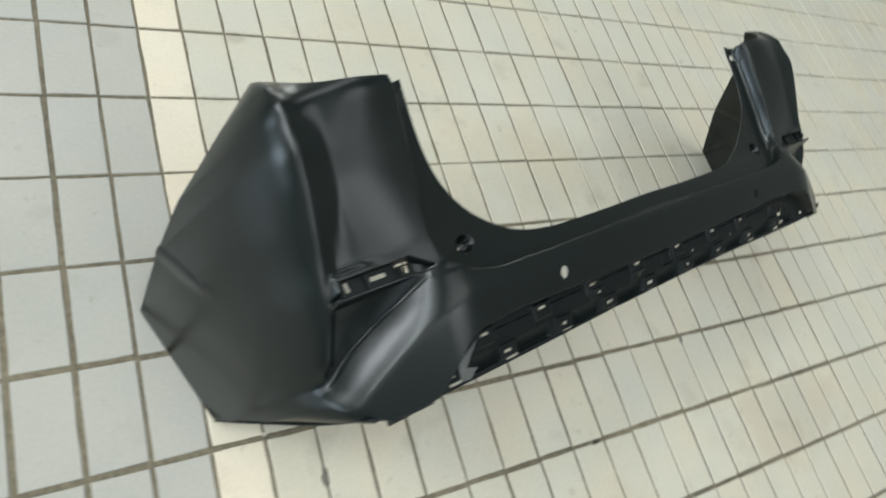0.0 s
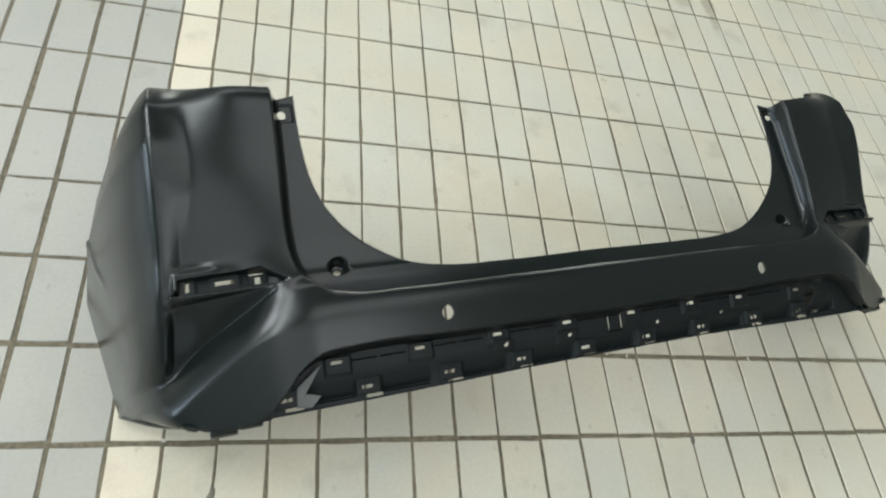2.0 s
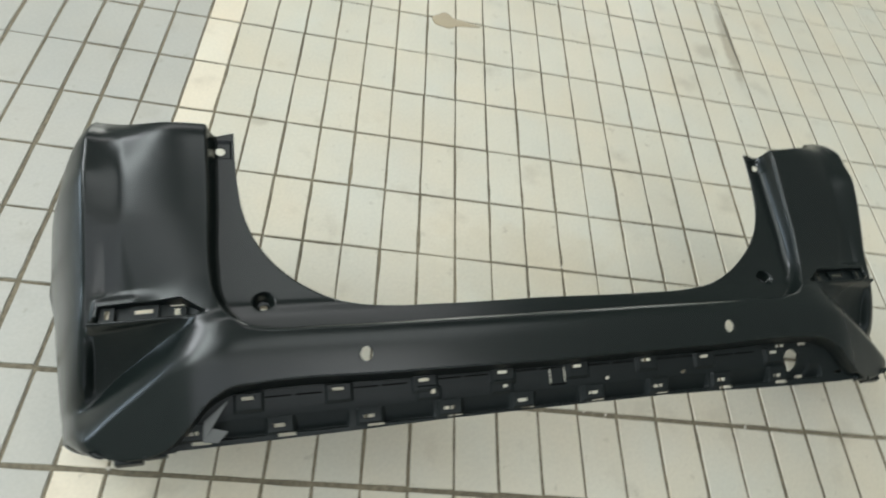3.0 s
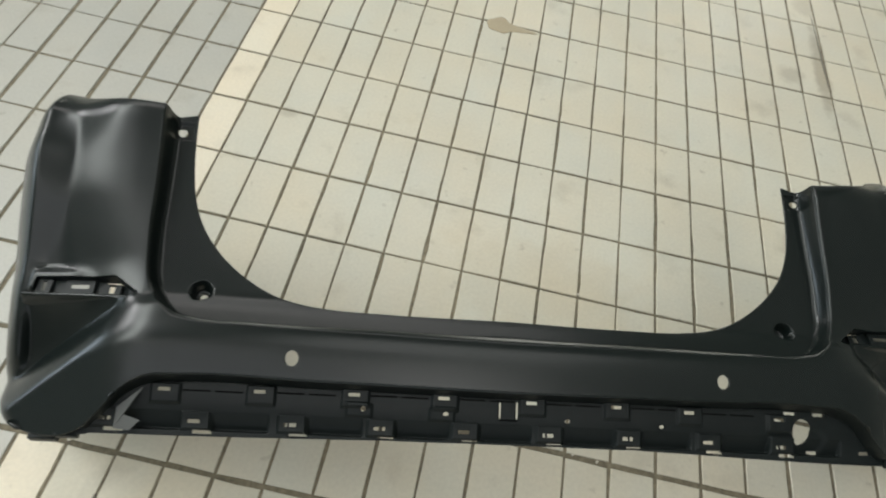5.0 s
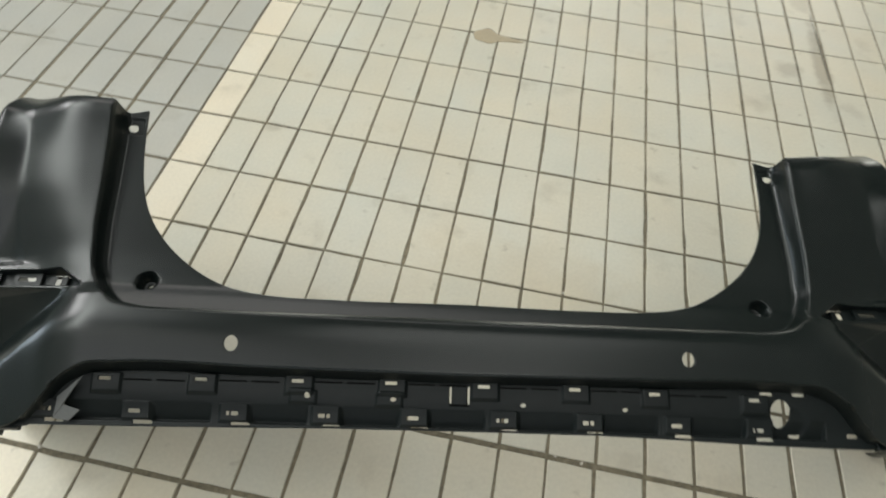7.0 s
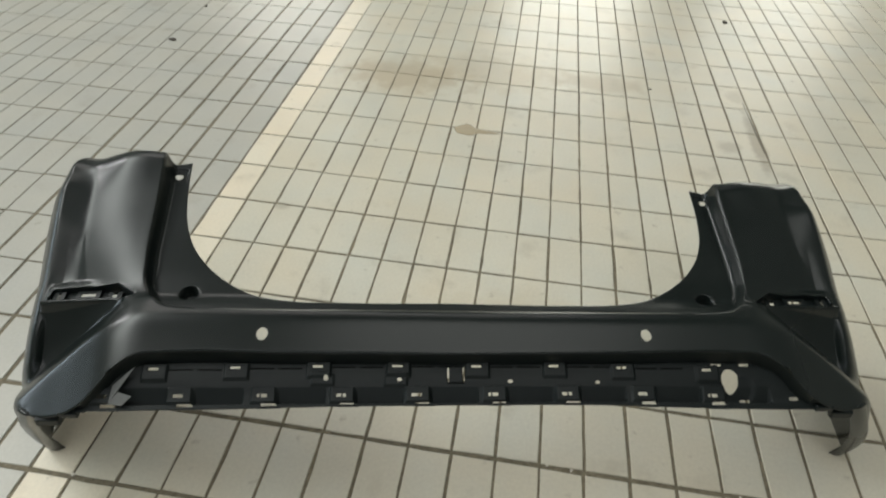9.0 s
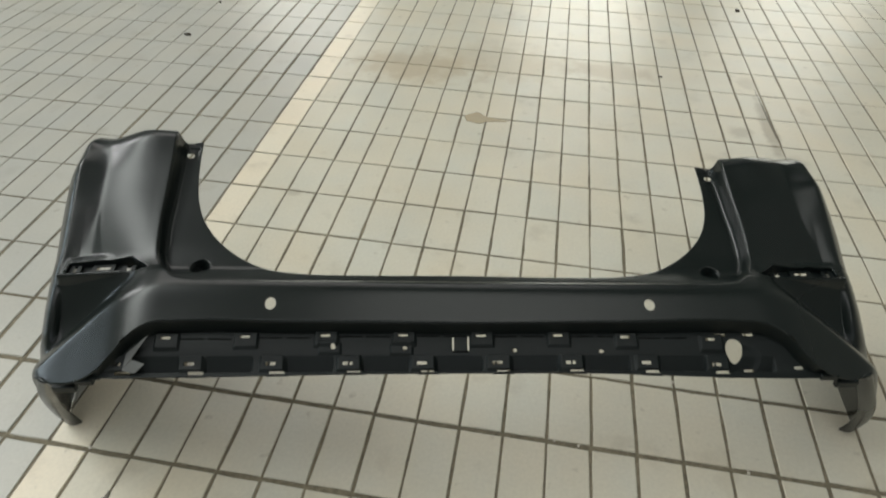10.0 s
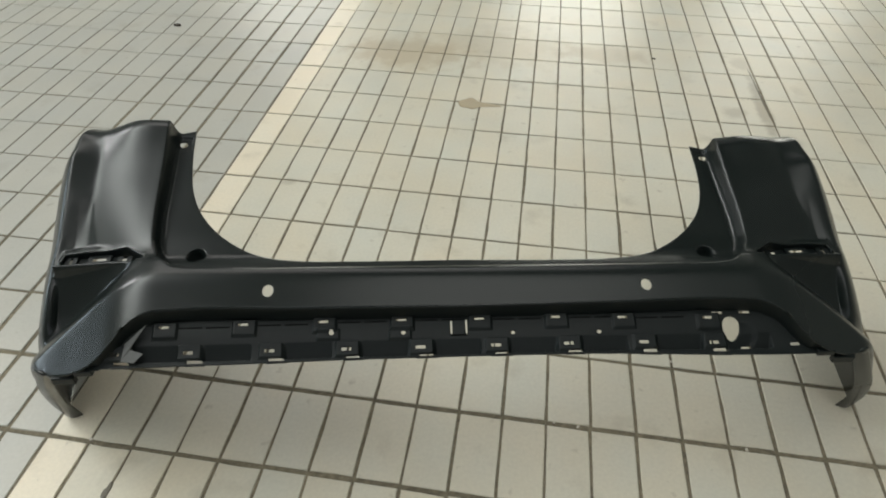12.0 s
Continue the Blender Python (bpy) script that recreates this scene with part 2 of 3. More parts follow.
# unseen panes and bars, added to back the overhead sources
for name, x0, x1, y0, y1, words in (("added_pane_1", -13.75, -8.65, -6.35, 7.35, "long unseen pane added behind the western roof glow"), ("added_pane_2", -7.7, -5.2, -6.35, 4.75, "narrow unseen pane added behind a dim overhead fill"), ("added_pane_3", -0.7, 6.7, -4.85, 3.25, "square unseen pane added behind a dim overhead fill")):
    pane = tagged(part(name, box(x0, y0, TOP + 0.1, x1, y1, TOP + 0.12), steel, None), words, "window", kind="structure")
    mid = (x0 + x1) / 2
    part("added_bar", box(mid - 0.03, y0, TOP, mid + 0.03, y1, TOP + 0.099), steel, pane)

# ---- the bumper ----
# Plan: a = distance from the middle along the bumper, p = towards its upper edge, z = height over the floor.
BUMPER = pose(0.895, 0.157, 0, 0, 0, 10.7)
TWIST = 0.10
bumper = tagged(new("bumper"), "black plastic rear bumper cover lying face up on tiles", "bumper")
bumper.matrix_world = BUMPER


def bent(v):
    """The free-standing cover is sprung a little out of true."""
    v = np.array(v, float)
    give = 1 - 0.85 * step(0.56, 0.75, v[:, 0])
    v[:, 2] -= give * TWIST * v[:, 0] * (v[:, 1] + 0.1) * np.clip(v[:, 2] / 0.45, 0, 1.2)
    return v


def lerp(x, xs, ys):
    return np.interp(x, xs, ys)


TAPS = np.linspace(-1.9, 1.9, 39)
WEIGHTS = 1 + np.cos(np.pi * TAPS / 2)
WEIGHTS /= WEIGHTS.sum()


def smooth_lerp(x, xs, ys, e=0.010):
    """Interp through a table with its corners rounded off."""
    x = np.asarray(x, float)
    return (lerp(x[..., None] + TAPS * e, xs, ys) * WEIGHTS).sum(-1)


def crest_z(a):
    return smooth_lerp(a, [0, 0.5, 0.557, 0.60, 0.64, 0.686, 0.719, 0.751, 0.80], [0.468, 0.469, 0.468, 0.456, 0.432, 0.401, 0.379, 0.357, 0.320], 0.018)


def crest_p(a):
    return smooth_lerp(a, [0, 0.5, 0.557, 0.60, 0.638, 0.652, 0.686, 0.719, 0.751, 0.79], [0.026, 0.026, 0.022, 0.014, 0.003, -0.004, -0.020, -0.037, -0.054, -0.076], 0.016)


def brow_p(a):
    return smooth_lerp(a, [0.5, 0.55, 0.584, 0.609, 0.631, 0.679, 0.724, 0.751, 0.777, 0.80], [0.082, 0.079, 0.075, 0.070, 0.064, 0.047, 0.027, 0.007, -0.015, -0.04])


def ridge_a(p):
    return smooth_lerp(p, [-0.02, 0.027, 0.064, 0.107, 0.152, 0.25, 0.45], [0.777, 0.770, 0.764, 0.759, 0.7555, 0.7530, 0.7530])


def rail_z(a):
    return lerp(a, [0.58, 0.645, 0.74], [0.444, 0.440, 0.432])


def ridge_z(p):
    return smooth_lerp(p, [-0.08, -0.01, 0.027, 0.064, 0.107, 0.15, 0.2, 0.25, 0.30, 0.36, 0.45], [0.33, 0.316, 0.358, 0.392, 0.419, 0.437, 0.465, 0.492, 0.5145, 0.531, 0.553])


def softened(x, r):
    """Like max(0, x), with its corner rounded over about r."""
    return 0.5 * (x + np.sqrt(x * x + r * r))


def face_z(a, p):
    """The outer skin: band, brow, crowned wing face, channel behind the ridge, pocket under the reflector slot."""
    cz, cp, bp, ra = crest_z(a), crest_p(a), brow_p(a), ridge_a(p)
    soft = 0.004 + 0.010 * (1 - step(0.57, 0.66, a))
    below, above = softened(cp - p, soft), softened(p - cp, soft)
    band = cz - 0.47 * below - (0.06 + 0.20 * step(0.57, 0.66, a)) * above
    # the strip between crest and brow is domed
    band = band + 0.0026 * np.sin(np.pi * np.clip((p - cp) / np.maximum(0.02, bp - cp), 0, 1)) * step(0.58, 0.64, a)
    wing = smooth_lerp(p, [0.04, 0.09, 0.13, 0.18, 0.245, 0.33, 0.42], [0.462, 0.455, 0.459, 0.4795, 0.505, 0.536, 0.568], 0.022)
    # the face is crowned towards its outer edge
    edge = smooth_lerp(p, [0.10, 0.227, 0.42], [0.684, 0.704, 0.704], 0.008)
    foot = smooth_lerp(p, [0.10, 0.13, 0.227, 0.26, 0.42], [0.742, 0.738, 0.712, 0.7085, 0.7085], 0.008)
    brink = wing - 0.05 * (edge - 0.572) - 1.15 * (edge - 0.600) ** 2
    crown = np.clip(np.minimum(a, edge) - 0.600, 0, 1)
    wing = wing - 0.05 * np.clip(np.minimum(a, edge) - 0.572, 0, 1) - 1.15 * crown**2 - 0.29 * np.maximum(0, a - edge)
    # beyond that edge lies a band up to the ridge; lower down a three-cornered facet leads to a sunk channel
    ridge = ridge_z(p)
    out = (a - edge) / (ra - edge)
    level = brink + (ridge - brink) * out
    valley = wing + softened(level - wing, 0.003)
    depth = 0.010 * np.clip((0.232 - p) / 0.10, 0, 1)
    sunk = level - depth * np.clip((ra - a) / 0.025, 0, 1)
    down = smooth_lerp((a - edge) / (foot - edge), [0, 1], [0, 1], 0.15)
    lower = 1 - step(0.205, 0.245, p)
    end = step(0.330, 0.370, p)
    across = ridge + 0.004 * end
    closed = wing + (across - wing) * np.clip((a - 0.625) / (ra - 0.625), 0, 1) ** 1.6
    wing = (wing * (1 - down) + sunk * down) * lower + valley * (1 - lower)
    # the channel is closed at its upper end
    wing = wing * (1 - end) + closed * end
    wing = wing - 0.015 * (1 - smooth_lerp(p, [0.06, 0.11, 0.25, 0.3], [0, 0, 1, 1], 0.02)) * step(0.555, 0.690, a) * (1 - step(0.69, 0.75, a))
    # the skin above the brow line, below it the band
    up = step(0.0, 0.030, p - bp + 0.012 - 0.014 * step(0.585, 0.62, a))
    z = band * (1 - up) + wing * up
    # sunk pocket between brow and slot
    pocket = step(0.0, 0.006, p - bp) * (1 - step(0.0, 0.004, p - 0.0855)) * step(0.0, 0.03, a - 0.590 - 0.6 * (0.080 - p)) * step(0.0, 0.010, ra - 0.003 - a)
    foot_z = cz - 0.25 * np.maximum(0, bp - cp) - 0.002 - 0.009 * step(0.62, 0.70, a)
    rise = np.clip((p - bp) / np.maximum(0.010, 0.0855 - bp), 0, 1)
    floor_z = foot_z + (smooth_lerp(a, [0.59, 0.68, 0.76], [0.447, 0.424, 0.402]) - foot_z) * rise**1.4
    z = z * (1 - pocket) + np.minimum(z, floor_z) * pocket
    # a flatter shelf lies over the outer end of the slot
    over = step(0.098, 0.102, p) * (1 - step(0.124, 0.144, p)) * step(0.640, 0.690, a) * step(0.0, 0.010, ra - 0.006 - a)
    z = z + over * softened(lerp(a, [0.62, 0.70, 0.74], [0.448, 0.436, 0.430]) - z, 0.003)
    # thin ledge along the slot's lower side
    rail = step(0.0, 0.002, p - 0.0855) * (1 - step(0.0, 0.002, p - 0.0925)) * step(0.575, 0.60, a) * step(0.0, 0.006, ra - 0.004 - a)
    z = z * (1 - rail) + rail_z(a) * rail
    # towards its upper end the face bulges and the channel sinks
    z = z + smooth_lerp(a, [0.53, 0.572, 0.609, 0.644, 0.69, 0.7216, 0.7524, 0.79], [0.002, 0.002, 0.005, 0.005, -0.004, -0.012, -0.0145, -0.0145], 0.016) * step(0.28, 0.375, p) * (1 - 0.5 * step(0.385, 0.44, p)) * step(0.555, 0.57, a)
    # rolled upper edge
    return z - 0.5 * 17.0 * np.maximum(0, p - 0.343) ** 2


CUP = (0.494, 0.113)


def flange_z(a, p):
    z = smooth_lerp(p, [0.05, 0.09, 0.11, 0.156, 0.22, 0.30, 0.39, 0.42], [0.439, 0.4345, 0.430, 0.440, 0.463, 0.489, 0.517, 0.525])
    cup = np.hypot(a - CUP[0], p - CUP[1])
    z = z - 0.024 * (1 - step(0.0125, 0.0165, cup))
    pad = np.maximum(np.abs(a - 0.556) / 0.019, np.abs(p - 0.358) / 0.014)
    return z - 0.0045 * (1 - step(0.85, 1.05, pad))


LIP = [(0.533, 0.386), (0.532, 0.34), (0.529, 0.30), (0.520, 0.25), (0.504, 0.212), (0.478, 0.178), (0.443, 0.148), (0.41, 0.127), (0.375, 0.111), (0.34, 0.101), (0.30, 0.095), (0.2, 0.092), (0, 0.094)]
FOLD = [(0.573, 0.376), (0.572, 0.33), (0.572, 0.25), (0.573, 0.17), (0.568, 0.125), (0.55, 0.088), (0.524, 0.064), (0.49, 0.054), (0.40, 0.050), (0.2, 0.050), (0, 0.050)]
RIM = [(0.753, 0.447), (0.753, 0.36), (0.753, 0.25), (0.756, 0.152), (0.764, 0.064), (0.776, -0.01), (0.768, -0.045), (0.75, -0.078), (0.721, -0.092), (0.630, -0.093), (0.605, -0.074), (0.575, -0.046), (0.545, -0.032), (0.50, -0.028), (0.3, -0.029), (0, -0.031)]


def half_rail(points, count, stops):
    """A plan curve, walked so that the points with the given numbers come at the given parts of the way."""
    fine = curve_through(points, 2000)
    p = np.array(points, float)
    where = [np.argmin(np.hypot(*(fine - p[i]).T)) for i, _ in stops]
    at = np.interp(np.linspace(0, 1, count), [s for _, s in stops], where)
    return np.stack([np.interp(at, np.arange(2000), fine[:, k]) for k in (0, 1)], 1)


HALF = 680
lip = half_rail(LIP, HALF, [(0, 0), (4, 0.20), (8, 0.42), (10, 0.56), (12, 1)])
fold = half_rail(FOLD, HALF, [(0, 0), (3, 0.20), (5, 0.36), (7, 0.50), (8, 0.62), (10, 1)])
rim = half_rail(RIM, HALF, [(0, 0), (3, 0.20), (5, 0.34), (8, 0.43), (9, 0.47), (10, 0.50), (12, 0.56), (13, 0.62), (15, 1)])


def mirrored(rows):
    """Both halves of a grid of rows of (a, p, z): from the one end over the middle to the other."""
    left = np.array(rows, float)
    right = left[::-1][1:].copy()
    left[..., 0] *= -1
    return np.concatenate([left, right])


def nearest_on(poly, q):
    """The nearest place on a closed outline for each point of q, and whether the point lies inside (convex, anticlockwise)."""
    best, gap, inside = np.zeros_like(q), np.full(len(q), 1e9), np.ones(len(q), bool)
    for a, b in zip(poly, np.roll(poly, -1, 0)):
        u, r = b - a, q - a
        inside &= u[0] * r[:, 1] - u[1] * r[:, 0] > 0
        k = np.clip(r @ u / (u @ u), 0, 1)[:, None]
        at = a + k * u
        d = np.hypot(*(q - at).T)
        best[d < gap], gap = at[d < gap], np.minimum(gap, d)
    return best, inside


def sheet(grid, holes=(), height=None, outlines=()):
    """A grid (columns, rows, 3) as verts and faces; holes: shapes (s, p, half width, half height, round) cut out and rounded to their outline;
    outlines: convex outlines cut out in the same way."""
    n, m, _ = grid.shape
    v = grid.reshape(-1, 3).copy()
    i = np.arange(n * m).reshape(n, m)
    f = np.stack([i[:-1, :-1], i[1:, :-1], i[1:, 1:], i[:-1, 1:]], -1).reshape(-1, 4)
    keep = np.ones(len(f), bool)
    mid = v[f].mean(1)
    for s, p, w, h, rnd in holes:
        def away(q):
            x, y = (q[:, 0] - s) / w, (q[:, 1] - p) / h
            return np.hypot(x, y) if rnd else np.maximum(np.abs(x), np.abs(y))
        gone = away(mid) < 1
        cut = np.intersect1d(f[gone & keep], f[~gone & keep])
        keep &= ~gone
        if len(cut):
            d = away(v[cut])
            d = np.where(d < 0.2, 1, d)
            v[cut, 0] = s + (v[cut, 0] - s) / d
            v[cut, 1] = p + (v[cut, 1] - p) / d
            if height:
                v[cut, 2] = height(v[cut, 0], v[cut, 1])
    for poly in outlines:
        gone = nearest_on(poly, mid[:, :2])[1]
        cut = np.intersect1d(f[gone & keep], f[~gone & keep])
        keep &= ~gone
        v[cut, :2] = nearest_on(poly, v[cut, :2])[0]
        if height:
            v[cut, 2] = height(v[cut, 0], v[cut, 1])
    return v, f[keep]


def shell(name, v, f, mat, parent, label="", thick=0.003):
    """A moulded skin: the sheet with real thickness behind it."""
    me = mesh_of(name, bent(v), f, mat)
    ob = new(name, me)
    ob.parent = parent
    mod = ob.modifiers.new("thickness", "SOLIDIFY")
    mod.thickness, mod.offset = thick, -1
    return tagged(ob, label)


def flat_shell(*given):
    ob = shell(*given)
    ob.data.polygons.foreach_set("use_smooth", [False] * len(ob.data.polygons))
    return ob


# outer skin, from the wall of the fold to the rim
rows, N_SKIN = [], 150
for k in range(HALF):
    q = np.linspace(0, 1, N_SKIN)[:, None]
    line = fold[k] * (1 - q) + rim[k] * q
    # the upper edge runs out into a tail at the ridge
    tail = step(0, 1, max(0, 1 - k / 70))
    line[:, 1] += (rim[k, 1] - fold[k, 1]) * tail * (q[:, 0] ** 3.2 - q[:, 0])
    z = face_z(line[:, 0], line[:, 1])
    # moulded edges are rolled over, not knife-sharp
    run = np.r_[0, np.cumsum(np.hypot(*np.diff(line, axis=0).T))]
    z -= 0.0042 * np.clip(1 - run / (0.012 if k > 0.46 * HALF else 0.0045 + 0.0075 * step(0.40, 0.46, k / HALF)), 0, 1) ** 2 + (0.0016 if k > 0.43 * HALF else 0) * np.clip(1 - (run[-1] - run) / 0.0035, 0, 1) ** 2
    rows.append(np.c_[line, z])
skin = mirrored(rows)

# the sides go on from the ridge down to the floor, in one piece with the skin
BOTTOM = [(0.756, 0.447, 0.456), (0.806, 0.414, 0.390), (0.869, 0.382, 0.262), (0.905, 0.351, 0.160), (0.938, 0.313, 0.004), (0.886, 0.062, 0.003), (0.873, 0.037, 0.075), (0.841, -0.001, 0.168), (0.790, -0.049, 0.275), (0.750, -0.077, 0.352), (0.721, -0.092, 0.347)]
# the other end has sprung further out
SPRUNG = ((0.034, -0.034), (0.043, -0.036), (0.038, -0.036), (0.026, -0.030), (0.010, -0.012))
N_RIM, N_SIDE = int(0.43 * HALF), 130


def floor_edge(sign):
    d = np.array(BOTTOM)
    if sign > 0:
        d[4:9, :2] += SPRUNG
    return d


def side_grid(sign):
    """Columns from the rim down to the lower edge of one side; the first row is the skin's rim."""
    d = floor_edge(sign)
    length = np.r_[0, np.cumsum(np.linalg.norm(np.diff(d, axis=0), axis=1))]
    top = np.array([rows[k][-1] for k in range(N_RIM + 1)])
    way = np.r_[0, np.cumsum(np.linalg.norm(np.diff(top[:, :2], axis=0), axis=1))]
    # upper rim and floor edge are walked so that their corners face each other
    walked = np.interp(way / way[-1], [0, 0.26, 0.42, 0.76, 1.0], [0, length[3], length[4], length[5], length[-1]])
    low = np.stack([np.interp(walked, length, d[:, k]) for k in range(3)], 1)
    q = np.linspace(0, 1, N_SIDE) ** 1.25
    grid = np.zeros((N_RIM + 1, N_SIDE, 3))
    for k in range(N_RIM + 1):
        span = np.linalg.norm(top[k] - low[k])
        line = top[k] * (1 - q[:, None]) + low[k] * q[:, None]
        swell = SWELL * span * np.sin(np.pi * q**0.62)
        line[:, 0] += swell * 0.8
        line[:, 2] += swell * 0.35
        line[:, 1] -= swell * 0.3 * step(0.75, 1.0, way[k] / way[-1])
        grid[k] = line
    # a pressed crease runs in from the wheel arch corner
    a0, a1 = np.array([0.348, 0.175]), np.array([0.18, 0.272])
    along = (a1 - a0) / np.linalg.norm(a1 - a0)
    rel = grid[..., 1:] - a0
    run = rel @ along
    across = rel @ np.array([-along[1], along[0]])
    grid[..., 0] += 0.0032 * step(-0.0045, 0.0, across) * (1 - step(0.10, 0.17, run)) * (1 - step(0.0015, 0.030, across))
    return grid


SWELL = 0.070


def rounded(column, at, radius):
    """Rounds the bend of a column of points at the given number over about that radius."""
    run = np.r_[0, np.cumsum(np.linalg.norm(np.diff(column, axis=0), axis=1))]
    near = np.abs(run - run[at]) < 3 * radius
    taps = np.linspace(-1, 1, 21) * 1.6 * radius
    weight = 0.5 + 0.5 * np.cos(np.pi * np.linspace(-1, 1, 21) * 0.95)
    where = np.clip(run[near][:, None] + taps, 0, run[-1])
    soft = np.stack([(np.interp(where, run, column[:, c]) * weight).sum(1) / weight.sum() for c in range(3)], 1)
    mix = (1 - step(1.5 * radius, 3 * radius, np.abs(run[near] - run[at])))[:, None]
    column[near] = column[near] * (1 - mix) + soft * mix


SENSORS = [(sg * 0.338, 0.0, 0.0098, 0.0105, True) for sg in (-1, 1)]
SLOT = np.array([(0.579, 0.0910), (0.741, 0.0905), (0.739, 0.1190), (0.618, 0.1190)])
both_slots = [SLOT, (SLOT * (-1, 1))[::-1]]
sides = {sign: side_grid(sign) for sign in (-1, 1)}
for sign in (-1, 1):
    for k in range(N_RIM + 1):
        j = k if sign < 0 else 2 * HALF - 2 - k
        column = np.r_[skin[j] * (sign, 1, 1), sides[sign][k][1:]]
        rounded(column, N_SKIN - 1, lerp(k / N_RIM, [0, 0.45, 0.62, 0.78, 0.95, 1.0], [0.0035, 0.0035, 0.006, 0.014, 0.018, 0.002]))
        skin[j] = column[:N_SKIN] * (sign, 1, 1)
        sides[sign][k] = column[N_SKIN - 1:]
v, f = sheet(skin, SENSORS, lambda s, p: face_z(np.abs(s), p), both_slots)
pieces, faces, base = [v], [f[:, ::-1]], len(v)
for sign in (-1, 1):
    grid = sides[sign] * (sign, 1, 1)
    sv, sf = sheet(grid)
    # the first row is shared with the skin's rim
    first = np.arange(N_RIM + 1)
    mapping = np.arange(len(sv)) + base
    mapping[first * N_SIDE] = (first if sign < 0 else 2 * HALF - 2 - first) * N_SKIN + N_SKIN - 1
    sf = mapping[sf]
    faces.append(sf[:, ::-1] if sign < 0 else sf)
    pieces.append(sv)
    base += len(sv)
shell("outer_skin", np.concatenate(pieces), np.concatenate(faces), plastic, bumper, "satin black moulded skin with side panels down to the floor")

for sign in (-1, 1):
    # the lower edge of each side turns in as a narrow return
    lipped = []
    for k, e in enumerate(curve_through(floor_edge(sign)[5:10], 60)):
        w = 0.034 - 0.008 * k / 60
        lipped.append([e + (-w * q, 0.004 * q - 0.006 * math.sin(math.pi * q), -0.006 * q) for q in np.linspace(0, 1, 10)])
    lv, lf = sheet(np.array(lipped) * (sign, 1, 1))
    shell("edge_return", lv, lf if sign < 0 else lf[:, ::-1], plastic, bumper, "narrow turned-in lower edge")


# reflector slots: a sunk tray with three seats, each with a slit through it
SEATS = ((0.7270, 0.0110, 0.0032, 0.0080), (0.673, 0.0215, 0.0135, 0.0036), (0.624, 0.0130, 0.0042, 0.0080))


def facing_up(v, f):
    a, b, c = v[f[:, 0]], v[f[:, 1]], v[f[:, 2]]
    return f if np.cross(b - a, c - a)[:, 2].sum() > 0 else f[:, ::-1]


def slot_grid(n, m, grow):
    """The slot's plan as a grid, grown outwards by a little."""
    u, w = np.linspace(0, 1, n)[:, None], np.linspace(0, 1, m)[None]
    lo = SLOT[0] * (1 - u) + SLOT[1] * u
    hi = SLOT[3] * (1 - u) + SLOT[2] * u
    g = lo[:, None] * (1 - w[..., None]) + hi[:, None] * w[..., None]
    mid = SLOT.mean(0)
    return g + np.sign(g - mid) * grow


for sign in (-1, 1):
    g = slot_grid(120, 40, 0.0)
    gaps = [(c, 0.1085, w - 0.001, 0.0095, False) for c, w, sw, sh in SEATS]
    v, f = sheet(np.dstack([g, rail_z(g[..., 0]) - 0.0145 + 0.008 * (1 - step(0.592, 0.612, g[..., 0]))]), gaps)
    v[:, 0] *= sign
    shell("reflector_recess", v, facing_up(v, f), textured, bumper, "dark sunk tray of the reflector slot", 0.0015)
    # walls of the tray
    ring = np.concatenate([SLOT[k] + (SLOT[(k + 1) % 4] - SLOT[k]) * np.linspace(0, 1, 40, endpoint=False)[:, None] for k in range(4)])
    ring = np.r_[ring, ring[:1]]
    wall_rows = []
    for a, p in ring:
        top = face_z(np.array([a]), np.array([p]))[0] - 0.0015
        wall_rows.append([(a, p, top + (rail_z(a) - 0.015 - top) * q) for q in np.linspace(0, 1, 8)])
    v, f = sheet(np.array(wall_rows) * (sign, 1, 1))
    shell("recess_wall", v, f if sign > 0 else f[:, ::-1], textured, bumper, "steep wall round the reflector slot", 0.002)
    for c, w, sw, sh in SEATS:
        top = min(0.1175, 0.0915 + 0.72 * (c - w - 0.582))
        sides_a = np.r_[c - w, np.linspace(c - w, c + w, 48), c + w]
        sides_p = np.r_[0.0915, np.linspace(0.0915, top, 36), top]
        ga, gp = np.meshgrid(sides_a, sides_p, indexing="ij")
        gz = rail_z(ga) - 0.0085
        gz[[0, -1]] -= 0.0055
        gz[1:-1, [0, -1]] -= 0.0055
        v, f = sheet(np.dstack([ga, gp, gz]), [(c, 0.1070 if top > 0.115 else 0.1045, sw, min(sh, 0.36 * (top - 0.0915)), False)])
        v[:, 0] *= sign
        flat_shell("reflector_seat", v, facing_up(v, f), textured, bumper, "moulded seat with a slit", 0.0015)

# flange round the tailgate opening, with the fold's wall
rows = []
for k in range(HALF):
    inward = lip[k] - fold[k]
    width = np.hypot(*inward)
    foot = fold[k] + inward / width * min(0.45 * width, 0.0155)
    top = face_z(*fold[k][:, None])[0] - 0.0042
    wq = np.linspace(0, 1, 26)[:, None]
    wallp = fold[k] * (1 - wq) + foot * wq
    base = flange_z(*foot[:, None])[0]
    wz = top + (base - top) * (1 - (1 - wq[:, 0]) ** 2.6)
    q = np.linspace(0, 1, 34)[1:, None]
    flat = foot * (1 - q) + lip[k] * q
    rows.append(np.r_[np.c_[wallp, wz], np.c_[flat, flange_z(flat[:, 0], flat[:, 1])]])
flange = mirrored(rows)
BOLTS = [(sg * 0.555, 0.357, 0.0075, 0.0065, True) for sg in (-1, 1)] + [(sg * CUP[0], CUP[1] + 0.001, 0.006, 0.005, True) for sg in (-1, 1)]
